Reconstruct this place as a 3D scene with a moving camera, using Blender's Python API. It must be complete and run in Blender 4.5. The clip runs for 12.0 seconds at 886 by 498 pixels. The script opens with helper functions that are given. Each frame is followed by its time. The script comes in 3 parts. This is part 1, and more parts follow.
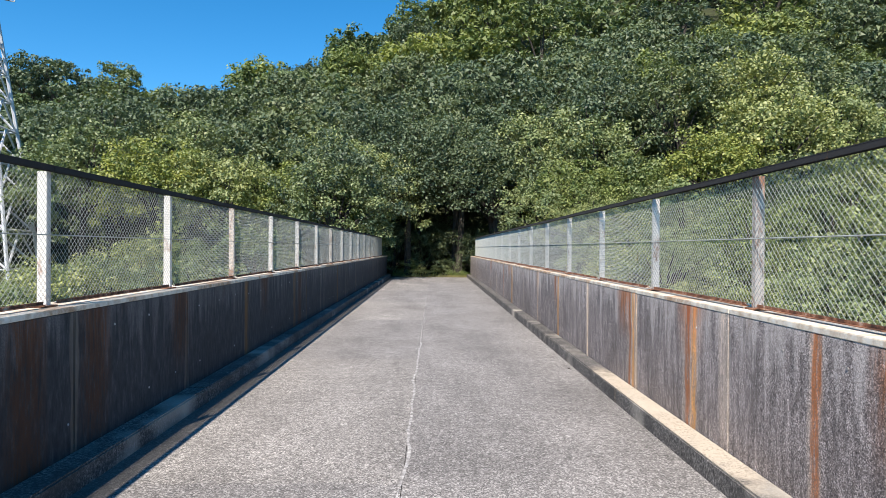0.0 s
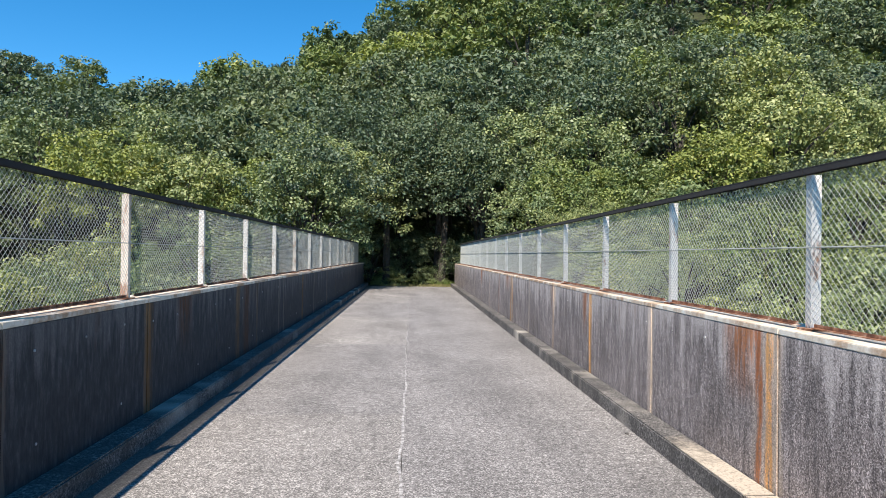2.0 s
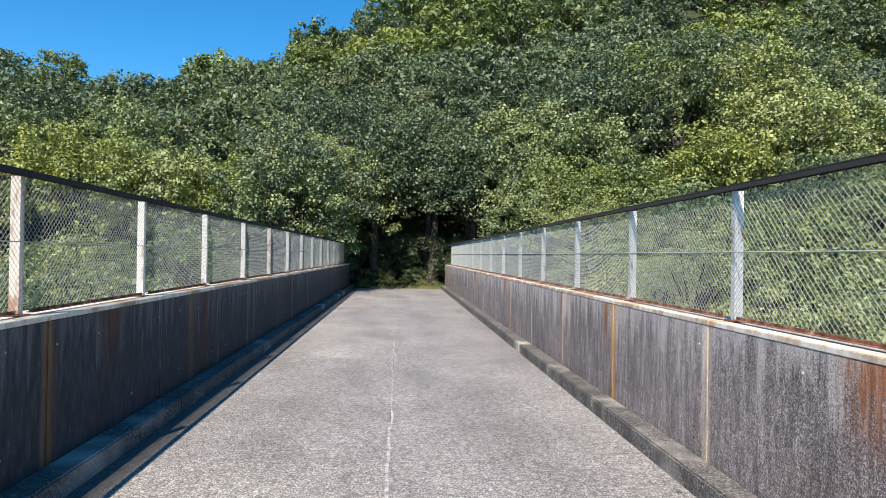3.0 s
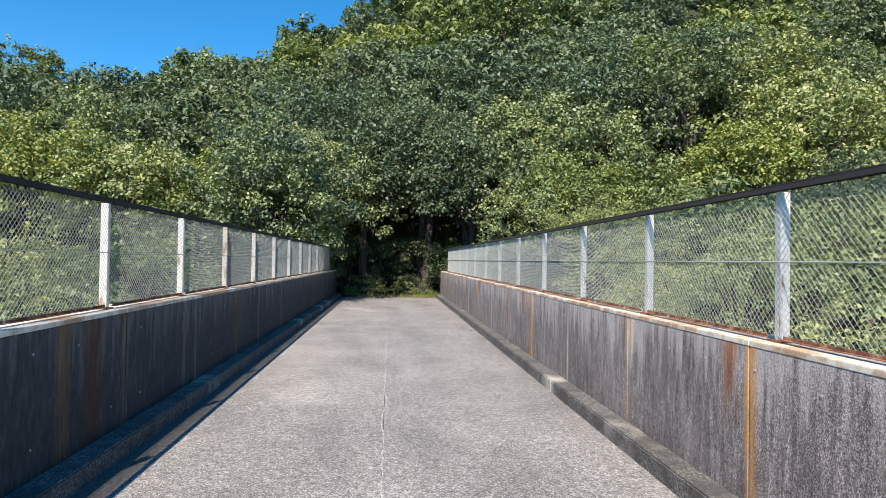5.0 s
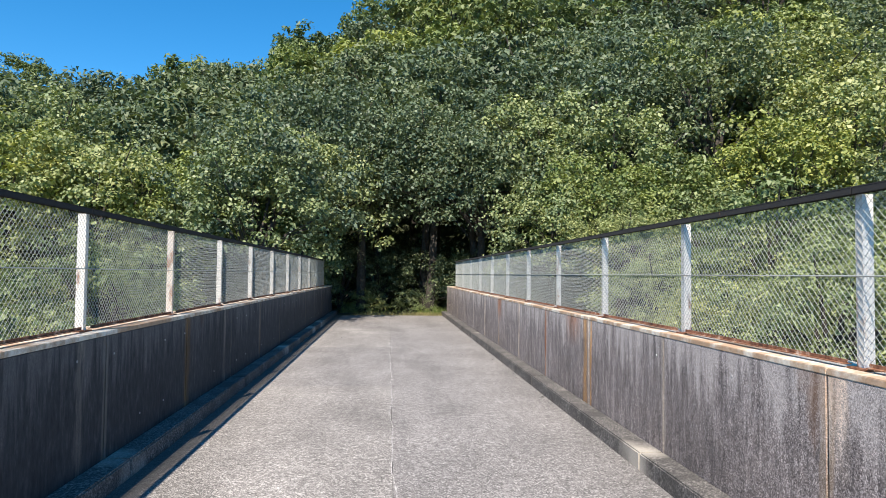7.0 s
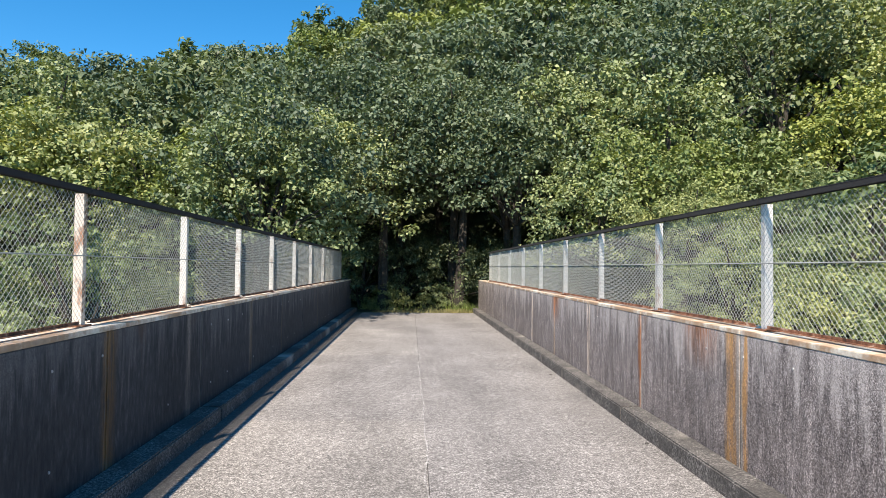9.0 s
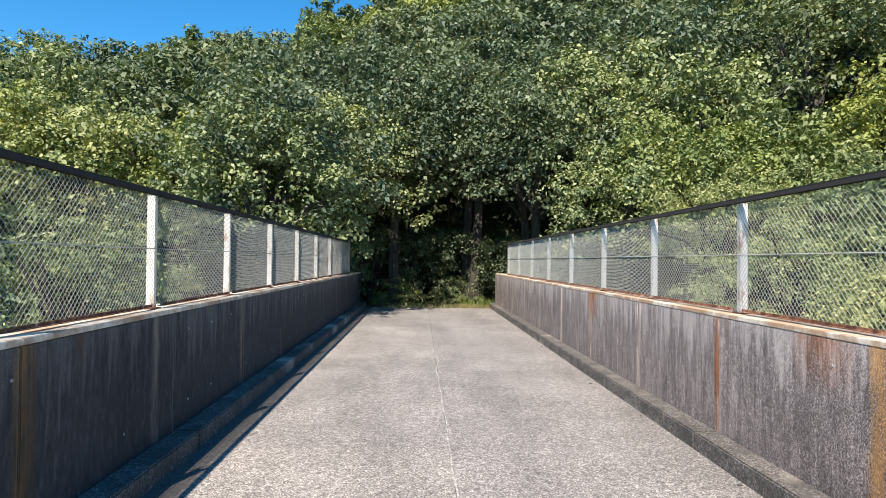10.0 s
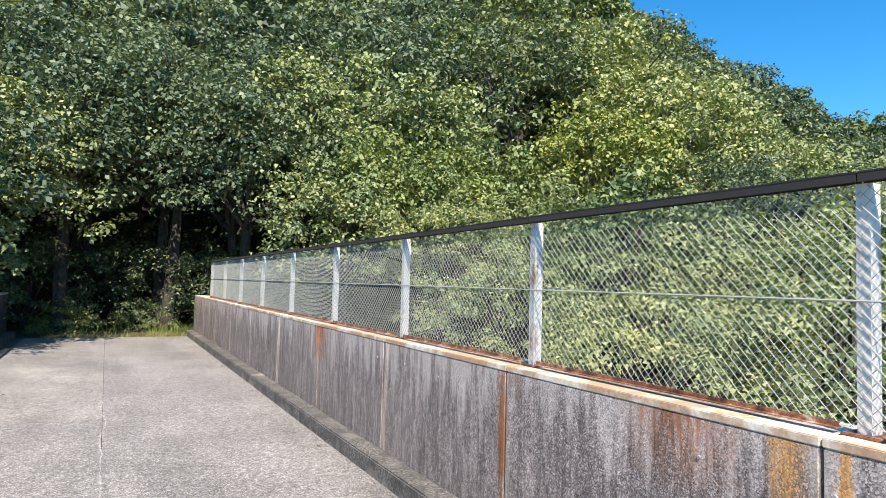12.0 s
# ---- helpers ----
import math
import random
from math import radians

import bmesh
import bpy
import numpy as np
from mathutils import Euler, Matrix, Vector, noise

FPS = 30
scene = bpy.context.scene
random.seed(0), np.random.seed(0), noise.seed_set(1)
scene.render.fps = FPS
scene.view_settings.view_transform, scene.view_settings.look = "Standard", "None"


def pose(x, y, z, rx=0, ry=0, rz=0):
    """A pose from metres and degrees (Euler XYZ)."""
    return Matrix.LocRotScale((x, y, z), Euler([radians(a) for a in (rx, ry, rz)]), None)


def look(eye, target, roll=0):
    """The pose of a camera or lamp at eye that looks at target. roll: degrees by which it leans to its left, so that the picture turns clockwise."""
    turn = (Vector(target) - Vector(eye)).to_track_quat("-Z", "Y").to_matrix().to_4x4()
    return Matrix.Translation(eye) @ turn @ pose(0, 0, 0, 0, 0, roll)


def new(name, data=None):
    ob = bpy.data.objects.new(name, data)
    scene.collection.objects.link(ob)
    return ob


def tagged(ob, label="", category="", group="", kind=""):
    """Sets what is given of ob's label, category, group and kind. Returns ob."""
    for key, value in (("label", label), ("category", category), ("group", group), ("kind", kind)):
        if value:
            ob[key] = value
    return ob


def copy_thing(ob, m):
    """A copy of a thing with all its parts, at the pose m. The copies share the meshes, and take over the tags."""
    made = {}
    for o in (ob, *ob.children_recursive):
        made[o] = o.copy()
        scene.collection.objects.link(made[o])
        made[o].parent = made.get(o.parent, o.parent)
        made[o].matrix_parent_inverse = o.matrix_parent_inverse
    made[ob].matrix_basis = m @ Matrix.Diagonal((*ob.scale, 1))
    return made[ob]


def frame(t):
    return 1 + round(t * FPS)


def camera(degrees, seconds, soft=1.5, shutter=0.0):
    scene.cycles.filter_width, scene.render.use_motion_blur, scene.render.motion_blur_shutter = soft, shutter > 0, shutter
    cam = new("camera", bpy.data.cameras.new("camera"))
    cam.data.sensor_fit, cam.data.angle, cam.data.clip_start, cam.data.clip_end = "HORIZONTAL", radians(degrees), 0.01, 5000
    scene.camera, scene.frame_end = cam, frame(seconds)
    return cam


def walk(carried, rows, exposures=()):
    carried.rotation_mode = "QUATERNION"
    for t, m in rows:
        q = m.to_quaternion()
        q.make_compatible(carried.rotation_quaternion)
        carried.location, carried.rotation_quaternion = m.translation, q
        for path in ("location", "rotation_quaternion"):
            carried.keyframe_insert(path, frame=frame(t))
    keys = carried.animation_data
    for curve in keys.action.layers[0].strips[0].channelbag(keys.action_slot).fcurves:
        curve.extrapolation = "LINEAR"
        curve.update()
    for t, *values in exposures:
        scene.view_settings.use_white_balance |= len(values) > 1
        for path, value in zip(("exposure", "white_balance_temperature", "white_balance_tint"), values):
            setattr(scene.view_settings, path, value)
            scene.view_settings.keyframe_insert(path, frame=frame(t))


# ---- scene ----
cam = camera(68.0, 12.0, 0.7)
PATH = [
    (0, (0.186, -4.314, 1.496), (0.218, -2.314, 1.494), 0.3),
    (0.5, (0.113, -3.643, 1.491), (0.146, -1.644, 1.491), 0.4),
    (1, (0.072, -2.983, 1.494), (0.128, -0.983, 1.501), 0.5),
    (1.5, (0.056, -2.308, 1.497), (0.134, -0.309, 1.51), 0.6),
    (2, (0.047, -1.638, 1.501), (0.145, 0.359, 1.52), 0.7),
    (2.5, (0.042, -0.963, 1.509), (0.159, 1.033, 1.534), 0.8),
    (3, (0.062, -0.302, 1.52), (0.194, 1.694, 1.54), 0.8),
    (3.2, (0.078, -0.024, 1.519), (0.222, 1.971, 1.534), 0.9),
    (4.8, (0.059, 2.041, 1.512), (0.221, 4.034, 1.544), 1.0),
    (5, (0.035, 2.3, 1.546), (0.195, 4.293, 1.582), 0.9),
    (5.5, (-0.008, 2.912, 1.534), (0.15, 4.906, 1.574), 0.9),
    (6, (-0.069, 3.573, 1.533), (0.089, 5.566, 1.586), 0.8),
    (6.5, (-0.078, 4.237, 1.535), (0.087, 6.229, 1.604), 0.7),
    (7, (-0.05, 4.872, 1.557), (0.113, 6.864, 1.634), 0.6),
    (7.2, (-0.047, 5.141, 1.563), (0.111, 7.133, 1.638), 0.6),
    (8.8, (-0.117, 7.25, 1.483), (-0.021, 9.246, 1.541), 0.5),
    (9, (-0.142, 7.523, 1.516), (-0.046, 9.52, 1.573), 0.6),
    (9.5, (-0.218, 8.167, 1.524), (-0.131, 10.164, 1.568), 0.6),
    (10, (-0.243, 8.802, 1.501), (-0.176, 10.8, 1.536), 0.6),
    (10.5, (-0.253, 9.448, 1.489), (-0.188, 11.447, 1.532), 0.7),
    (11, (-0.229, 10.069, 1.514), (-0.043, 12.059, 1.584), 0.8),
    (11.5, (-0.12, 10.512, 1.573), (0.361, 12.451, 1.666), 1.1),
    (12, (-0.034, 10.629, 1.592), (0.874, 12.408, 1.698), 1.5),
]
EXPOSURES = ((0, 0.6, 6600, 13), (3, 0.67, 6600, 13), (7, 0.73, 6650, 13), (10, 0.86, 6950, 14), (12, 0.94, 6700, 13))
walk(cam, [(t, look(e, a, r)) for t, e, a, r in PATH], EXPOSURES)

# ---- light ----
SUN_TO = Vector((-0.285, -0.80, 1.0)).normalized()
world = bpy.data.worlds.new("sky")
scene.world = world
world.use_nodes = True
wn = world.node_tree.nodes
sky = wn.new("ShaderNodeTexSky")
sky.sky_type = "NISHITA"
sky.sun_disc = False
sky.sun_elevation = math.asin(SUN_TO.z)
sky.sun_rotation = math.atan2(SUN_TO.x, SUN_TO.y)
sky.altitude = 1500
sky.air_density, sky.dust_density, sky.ozone_density = 1.0, 0.0, 5.0
wn["Background"].inputs[1].default_value = 0.13
tint = wn.new("ShaderNodeHueSaturation")
tint.inputs["Saturation"].default_value = 1.3
tint.inputs["Hue"].default_value = 0.491
world.node_tree.links.new(sky.outputs[0], tint.inputs["Color"])
world.node_tree.links.new(tint.outputs[0], wn["Background"].inputs[0])
sun = new("sun", bpy.data.lights.new("sun", "SUN"))
sun.data.energy, sun.data.angle, sun.data.color = 5.0, radians(0.5), (1.0, 0.925, 0.82)
sun.matrix_world = look(SUN_TO * 50, (0, 0, 0))


# ---- materials ----
class Nodes:
    """A small builder for node materials."""

    def __init__(self, name):
        self.mat = bpy.data.materials.new(name)
        self.mat.use_nodes = True
        self.tree = self.mat.node_tree
        self.bsdf = self.tree.nodes["Principled BSDF"]

    def put(self, kind, **values):
        n = self.tree.nodes.new("ShaderNode" + kind)
        for k, v in values.items():
            n.inputs[k].default_value = v
        return n

    def link(self, a, b):
        self.tree.links.new(a, b)

    def place(self, scale=(1, 1, 1)):
        g = self.put("NewGeometry")
        m = self.put("Mapping", Scale=scale)
        self.link(g.outputs["Position"], m.inputs["Vector"])
        return m.outputs[0]

    def noise(self, scale, detail=4, rough=0.6, stretch=(1, 1, 1)):
        n = self.put("TexNoise", Scale=scale, Detail=detail, Roughness=rough)
        self.link(self.place(stretch), n.inputs["Vector"])
        return n.outputs[0]

    def cells(self, scale):
        """A random grey for each grain of the stone."""
        n = self.put("TexVoronoi", Scale=scale)
        self.link(self.place(), n.inputs["Vector"])
        sep = self.put("SeparateColor")
        self.link(n.outputs["Color"], sep.inputs[0])
        return sep.outputs[0]

    def ramp(self, source, stops):
        r = self.put("ValToRGB")
        e = r.color_ramp.elements
        while len(e) < len(stops):
            e.new(0.5)
        for el, (p, c) in zip(e, stops):
            el.position, el.color = p, (*(c if hasattr(c, "__len__") else (c, c, c)), 1)
        self.link(source, r.inputs[0])
        return r.outputs[0]

    def mix(self, fac, a, b, how="MIX"):
        m = self.tree.nodes.new("ShaderNodeMix")
        m.data_type, m.blend_type = "RGBA", how
        for sock, v in ((m.inputs[0], fac), (m.inputs[6], a), (m.inputs[7], b)):
            if hasattr(v, "is_linked"):
                self.link(v, sock)
            else:
                sock.default_value = (*v, 1) if hasattr(v, "__len__") else v
        return m.outputs[2]

    def math(self, op, a, b=0.0, clamp=False):
        m = self.tree.nodes.new("ShaderNodeMath")
        m.operation, m.use_clamp = op, clamp
        for sock, v in ((m.inputs[0], a), (m.inputs[1], b)):
            if hasattr(v, "is_linked"):
                self.link(v, sock)
            else:
                sock.default_value = v
        return m.outputs[0]

    def done(self, colour, rough=0.85, bump=None, strength=0.3, dist=0.01, metal=0.0):
        if hasattr(colour, "is_linked"):
            self.link(colour, self.bsdf.inputs["Base Color"])
        else:
            self.bsdf.inputs["Base Color"].default_value = (*colour, 1)
        self.bsdf.inputs["Roughness"].default_value = rough
        self.bsdf.inputs["Metallic"].default_value = metal
        if bump is not None:
            b = self.put("Bump", Strength=strength, Distance=dist)
            self.link(bump, b.inputs["Height"])
            self.link(b.outputs[0], self.bsdf.inputs["Normal"])
        return self.mat


def make_pavement():
    n = Nodes("worn_concrete_paving")
    grain = n.cells(115)
    soft = n.noise(16, 4, 0.7)
    big = n.noise(0.7, 6, 0.7)
    lane = n.noise(1.2, 4, 0.6, (1, 0.2, 1))
    c = n.ramp(grain, [(0.0, (0.09, 0.084, 0.078)), (0.35, (0.185, 0.174, 0.162)), (0.7, (0.28, 0.263, 0.246)), (1.0, (0.54, 0.51, 0.48))])
    c = n.mix(1.0, c, n.ramp(soft, [(0.33, 0.72), (0.67, 1.28)]), "MULTIPLY")
    c = n.mix(1.0, c, n.ramp(big, [(0.3, 0.72), (0.7, 1.15)]), "MULTIPLY")
    c = n.mix(1.0, c, n.ramp(lane, [(0.35, 0.82), (0.65, 1.1)]), "MULTIPLY")
    o = n.put("ObjectInfo")
    c = n.mix(1.0, c, n.ramp(o.outputs["Random"], [(0.0, 0.84), (1.0, 1.0)]), "MULTIPLY")
    # paler poured bays on one half
    g = n.put("NewGeometry")
    sep = n.put("SeparateXYZ")
    n.link(g.outputs["Position"], sep.inputs[0])
    x, y, z = sep.outputs
    bay = n.ramp(n.math("FRACT", n.math("ADD", n.math("MULTIPLY", y, 0.105), n.math("MULTIPLY", n.noise(3, 5, 0.7), 0.03))), [(0.0, 1.0), (0.49, 1.0), (0.5, 0.0), (0.97, 0.0)])
    bay = n.math("MULTIPLY", bay, n.math("LESS_THAN", x, 0.0))
    c = n.mix(n.math("MULTIPLY", bay, 0.85), c, n.mix(1.0, c, (1.14, 1.13, 1.1), "MULTIPLY"))
    # western gutter: silt, with the parapet's shade painted in as a dark band
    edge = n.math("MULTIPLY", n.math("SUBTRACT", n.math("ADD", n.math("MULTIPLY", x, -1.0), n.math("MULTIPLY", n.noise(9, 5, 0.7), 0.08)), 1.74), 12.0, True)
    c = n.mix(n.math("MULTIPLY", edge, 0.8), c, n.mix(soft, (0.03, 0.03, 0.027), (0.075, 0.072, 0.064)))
    return n.done(c, 0.9, soft, 0.12, 0.004)


OCHRE, RED, LIME = (0.46, 0.27, 0.11), (0.27, 0.115, 0.05), (0.52, 0.46, 0.39)
STAINS = (
    (1, -1.6, 0.22, 0.4, RED), (1, -0.93, 0.06, -0.6, LIME), (1, -0.94, 0.04, -0.6, RED), (1, 0.15, 0.08, 0.0, LIME),
    (1, 0.74, 0.24, 0.62, RED), (1, 0.72, 0.15, -0.6, LIME), (1, 0.66, 0.05, -0.6, OCHRE), (1, 0.78, 0.05, -0.6, RED),
    (1, 2.2, 0.16, -0.6, LIME), (1, 2.16, 0.04, -0.6, OCHRE), (1, 2.28, 0.04, -0.6, RED), (1, 4.1, 0.06, -0.6, LIME), (1, 2.5, 0.22, 0.55, RED), (1, 6.05, 0.07, -0.6, OCHRE), (1, 6.3, 0.1, 0.5, RED),
    (1, 8.0, 0.1, 0.5, LIME), (1, 12.0, 0.03, -0.6, OCHRE), (1, 12.2, 0.08, -0.6, OCHRE), (1, 12.7, 0.3, 0.7, RED),
    (1, 14.1, 0.05, 0.0, RED), (1, 16.0, 0.05, -0.6, LIME), (1, 18.0, 0.25, 0.6, RED), (1, 20.0, 0.05, -0.4, LIME),
    (-1, -0.45, 0.2, -0.3, RED), (-1, 0.35, 0.2, 0.0, RED), (-1, 1.9, 0.2, 0.3, RED), (-1, 4.1, 0.09, -0.4, OCHRE),
    (-1, 5.0, 0.2, 0.5, RED), (-1, 7.0, 0.1, -0.4, OCHRE), (-1, 7.45, 0.16, -0.4, RED), (-1, 9.65, 0.06, -0.2, LIME),
    (-1, 12.1, 0.1, -0.4, OCHRE), (-1, 13.7, 0.06, -0.4, LIME), (-1, 16.0, 0.05, 0.0, LIME),
)


def make_wall(name, cap=False, in_shade=False):
    """Weathered concrete: dark lichen, pale lime runs and rust that starts at the joints and under the cap."""
    n = Nodes(name)
    g = n.put("NewGeometry")
    sep = n.put("SeparateXYZ")
    n.link(g.outputs["Position"], sep.inputs[0])
    x, y, z = sep.outputs
    grain = n.cells(165)
    soft = n.noise(22, 4, 0.7)
    runs = n.noise(9, 6, 0.72, (1, 1, 0.1))
    fine = n.noise(34, 4, 0.7, (1, 1, 0.12))
    patch = n.noise(0.8, 4, 0.6)
    if cap:
        c = n.ramp(n.noise(14, 4), [(0.3, (0.55, 0.43, 0.3)), (0.5, (0.74, 0.66, 0.53)), (0.7, (0.8, 0.76, 0.66))])
        rust = n.ramp(n.math("ADD", n.noise(2.4, 6, 0.7), n.math("MULTIPLY", n.math("GREATER_THAN", y, 7.0), 0.06)), [(0.5, 0.0), (0.62, 0.8)])
        c = n.mix(rust, c, n.mix(soft, (0.2, 0.085, 0.035), (0.62, 0.38, 0.2)))
        return n.done(c, 0.9, soft, 0.4, 0.006)
    if in_shade:  # smooth, the concrete colour darkened to stand in for shade
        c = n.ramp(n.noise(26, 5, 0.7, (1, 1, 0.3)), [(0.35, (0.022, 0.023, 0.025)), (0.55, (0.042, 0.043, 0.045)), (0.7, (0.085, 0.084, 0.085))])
    else:
        c = n.ramp(grain, [(0.0, (0.06, 0.048, 0.044)), (0.45, (0.19, 0.16, 0.147)), (0.75, (0.31, 0.265, 0.245)), (1.0, (0.6, 0.53, 0.49))])
        c = n.mix(1.0, c, n.ramp(soft, [(0.33, 0.78), (0.67, 1.2)]), "MULTIPLY")
        c = n.mix(1.0, c, n.ramp(n.noise(13, 6, 0.75, (1, 1, 0.13)), [(0.36, 0.66), (0.5, 0.98), (0.64, 1.4)]), "MULTIPLY")
    c = n.mix(1.0, c, n.ramp(patch, [(0.3, 0.75), (0.7, 1.2)]), "MULTIPLY")
    c = n.mix(n.ramp(fine, [(0.47, 0.0), (0.66, 0.5)]), c, (0.055, 0.05, 0.05))
    # pale lime runs from the top edge, each of its own length
    length = n.math("ADD", n.math("MULTIPLY", n.math("SUBTRACT", z, 1.1), 0.42), 0.65)
    lime = n.ramp(n.math("ADD", runs, n.math("SUBTRACT", length, 0.6)), [(0.42, 0.0), (0.56, 0.78)])
    c = n.mix(n.math("MULTIPLY", lime, 0.22 if in_shade else 1.0), c, n.mix(grain, (0.27, 0.235, 0.215), (0.72, 0.64, 0.58)))
    # stains at the joints, every two metres; each joint has its own colour and width
    cell = n.math("DIVIDE", n.math("ADD", y, 0.95), 2.0)
    whole = n.math("FLOOR", cell)
    off = n.math("ABSOLUTE", n.math("SUBTRACT", n.math("MULTIPLY", n.math("SUBTRACT", cell, whole), 2.0), 1.02))
    wn_ = n.tree.nodes.new("ShaderNodeTexWhiteNoise")
    wn_.noise_dimensions = "2D"
    cv = n.put("CombineXYZ")
    n.link(whole, cv.inputs[0])
    n.link(n.math("SIGN", x), cv.inputs[1])
    n.link(cv.outputs[0], wn_.inputs["Vector"])
    wob = n.math("MULTIPLY", n.math("SUBTRACT", n.noise(6, 4, 0.6, (1, 1, 0.25)), 0.5), 0.16)
    width = n.math("ADD", n.math("MULTIPLY", wn_.outputs[0], 0.055), 0.02)
    near = n.math("SUBTRACT", 1.0, n.math("DIVIDE", n.math("ADD", off, wob), width), True)
    stain = n.math("MULTIPLY", n.ramp(near, [(0.02, 0.0), (0.35, 0.8)]), n.ramp(n.noise(7, 3, 0.6, (1, 1, 0.3)), [(0.25, 0.5), (0.6, 1.0)]))
    tone = n.ramp(wn_.outputs[0], [(0.0, (0.4, 0.37, 0.33)), (0.5, (0.42, 0.36, 0.28)), (0.75, (0.36, 0.24, 0.13)), (1.0, (0.36, 0.23, 0.12))])
    c = n.mix(n.math("MULTIPLY", stain, 0.3 if in_shade else 0.5), c, tone)
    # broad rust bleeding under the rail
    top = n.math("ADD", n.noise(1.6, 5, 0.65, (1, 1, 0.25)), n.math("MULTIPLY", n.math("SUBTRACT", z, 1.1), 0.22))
    c = n.mix(n.ramp(top, [(0.56, 0.0), (0.7, 0.75)]), c, (0.09, 0.05, 0.03) if in_shade else (0.24, 0.12, 0.055))
    # single heavy stains: side, place along the wall, half width, how far down, rust or lime
    for sd, yc, w, low, col in STAINS:
        here = n.math("COMPARE", n.math("SIGN", x), float(sd))
        here.node.inputs[2].default_value = 0.5
        d = n.math("ABSOLUTE", n.math("SUBTRACT", n.math("ADD", y, n.math("MULTIPLY", wob, 0.8)), yc))
        m = n.ramp(n.math("SUBTRACT", 1.0, n.math("DIVIDE", d, w * 1.25), True), [(0.0, 0.0), (0.75, 1.0)])
        m = n.math("MULTIPLY", m, n.math("MULTIPLY", n.math("SUBTRACT", z, low), 2.2, True), True)
        m = n.math("MULTIPLY", n.math("MULTIPLY", m, here), n.math("MULTIPLY", n.ramp(fine, [(0.34, 0.15), (0.6, 1.6)]), n.ramp(grain, [(0.1, 0.6), (0.7, 1.1)])), True)
        k = 3.6 if in_shade else 3.8
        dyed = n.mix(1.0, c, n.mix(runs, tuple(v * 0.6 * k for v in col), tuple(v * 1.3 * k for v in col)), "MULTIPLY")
        c = n.mix(m, c, n.mix(0.4, dyed, tuple(v * (0.4 if in_shade else 1.0) for v in col)))
    return n.done(c, 0.92, soft, 0.25, 0.005)


def make_kerb():
    n = Nodes("kerb_concrete")
    grain = n.noise(55, 5, 0.8)
    c = n.ramp(grain, [(0.38, (0.028, 0.026, 0.023)), (0.47, (0.085, 0.08, 0.073)), (0.54, (0.15, 0.14, 0.13)), (0.64, (0.36, 0.335, 0.305))])
    c = n.mix(n.ramp(n.noise(2.5, 5, 0.65), [(0.45, 0.0), (0.6, 0.7)]), c, (0.05, 0.047, 0.043))
    c = n.mix(n.ramp(n.noise(0.55, 3), [(0.56, 0.0), (0.66, 0.8)]), c, (0.5, 0.46, 0.39))
    # pale cream wash dried on the top of the sunny kerb
    g = n.put("NewGeometry")
    sep = n.put("SeparateXYZ")
    n.link(g.outputs["Position"], sep.inputs[0])
    x, y, z = sep.outputs
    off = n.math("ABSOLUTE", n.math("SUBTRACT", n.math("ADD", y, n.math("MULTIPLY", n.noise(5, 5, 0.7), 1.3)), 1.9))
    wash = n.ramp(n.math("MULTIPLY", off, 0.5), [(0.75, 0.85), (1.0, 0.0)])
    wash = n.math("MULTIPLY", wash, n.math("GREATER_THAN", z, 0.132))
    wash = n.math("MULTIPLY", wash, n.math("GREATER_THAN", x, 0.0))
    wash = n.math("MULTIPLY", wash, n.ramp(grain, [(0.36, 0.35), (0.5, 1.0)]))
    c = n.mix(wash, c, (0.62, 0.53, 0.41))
    return n.done(c, 0.92, grain, 0.5, 0.005)


def make_paint(name, base, rust_from, rough=0.5):
    n = Nodes(name)
    c = n.mix(n.ramp(n.noise(6, 5, 0.65), [(0.35, 0.0), (0.75, 0.5)]), base, tuple(v * 0.72 for v in base))
    c = n.mix(n.ramp(n.noise(11, 6, 0.7, (1, 1, 0.35)), [(rust_from, 0.0), (rust_from + 0.1, 0.85)]), c, (0.26, 0.11, 0.045))
    return n.done(c, rough, n.noise(60), 0.15, 0.002)


def make_rust():
    n = Nodes("rusted_steel")
    c = n.ramp(n.noise(13, 6, 0.7), [(0.33, (0.05, 0.022, 0.013)), (0.48, (0.2, 0.08, 0.04)), (0.58, (0.34, 0.16, 0.085)), (0.68, (0.6, 0.5, 0.4))])
    return n.done(c, 0.9, n.noise(80), 0.5, 0.003)


def make_leaf(name, low, mid, high):
    n = Nodes(name)
    g = n.put("NewGeometry")
    o = n.put("ObjectInfo")
    c = n.ramp(g.outputs["Random Per Island"], [(0.0, low), (0.5, mid), (1.0, tuple(0.55 * h + 0.45 * m for h, m in zip(high, mid)))])
    c = n.mix(1.0, c, n.ramp(o.outputs["Random"], [(0.0, (0.78, 0.82, 0.88)), (0.5, (1.0, 1.0, 1.0)), (1.0, (1.16, 1.08, 0.92))]), "MULTIPLY")
    c = n.mix(1.0, c, n.ramp(n.noise(0.9, 3), [(0.35, (0.8, 0.84, 0.86)), (0.65, (1.22, 1.13, 1.0))]), "MULTIPLY")
    n.done(c, 0.5)
    n.bsdf.inputs["Specular IOR Level"].default_value = 0.32
    t = n.put("BsdfTranslucent")
    n.link(n.mix(1.0, c, (1.2, 1.25, 0.55), "MULTIPLY"), t.inputs[0])
    m = n.put("MixShader", Fac=0.2)
    n.link(n.bsdf.outputs[0], m.inputs[1])
    n.link(t.outputs[0], m.inputs[2])
    n.link(m.outputs[0], n.tree.nodes["Material Output"].inputs[0])
    return n.mat


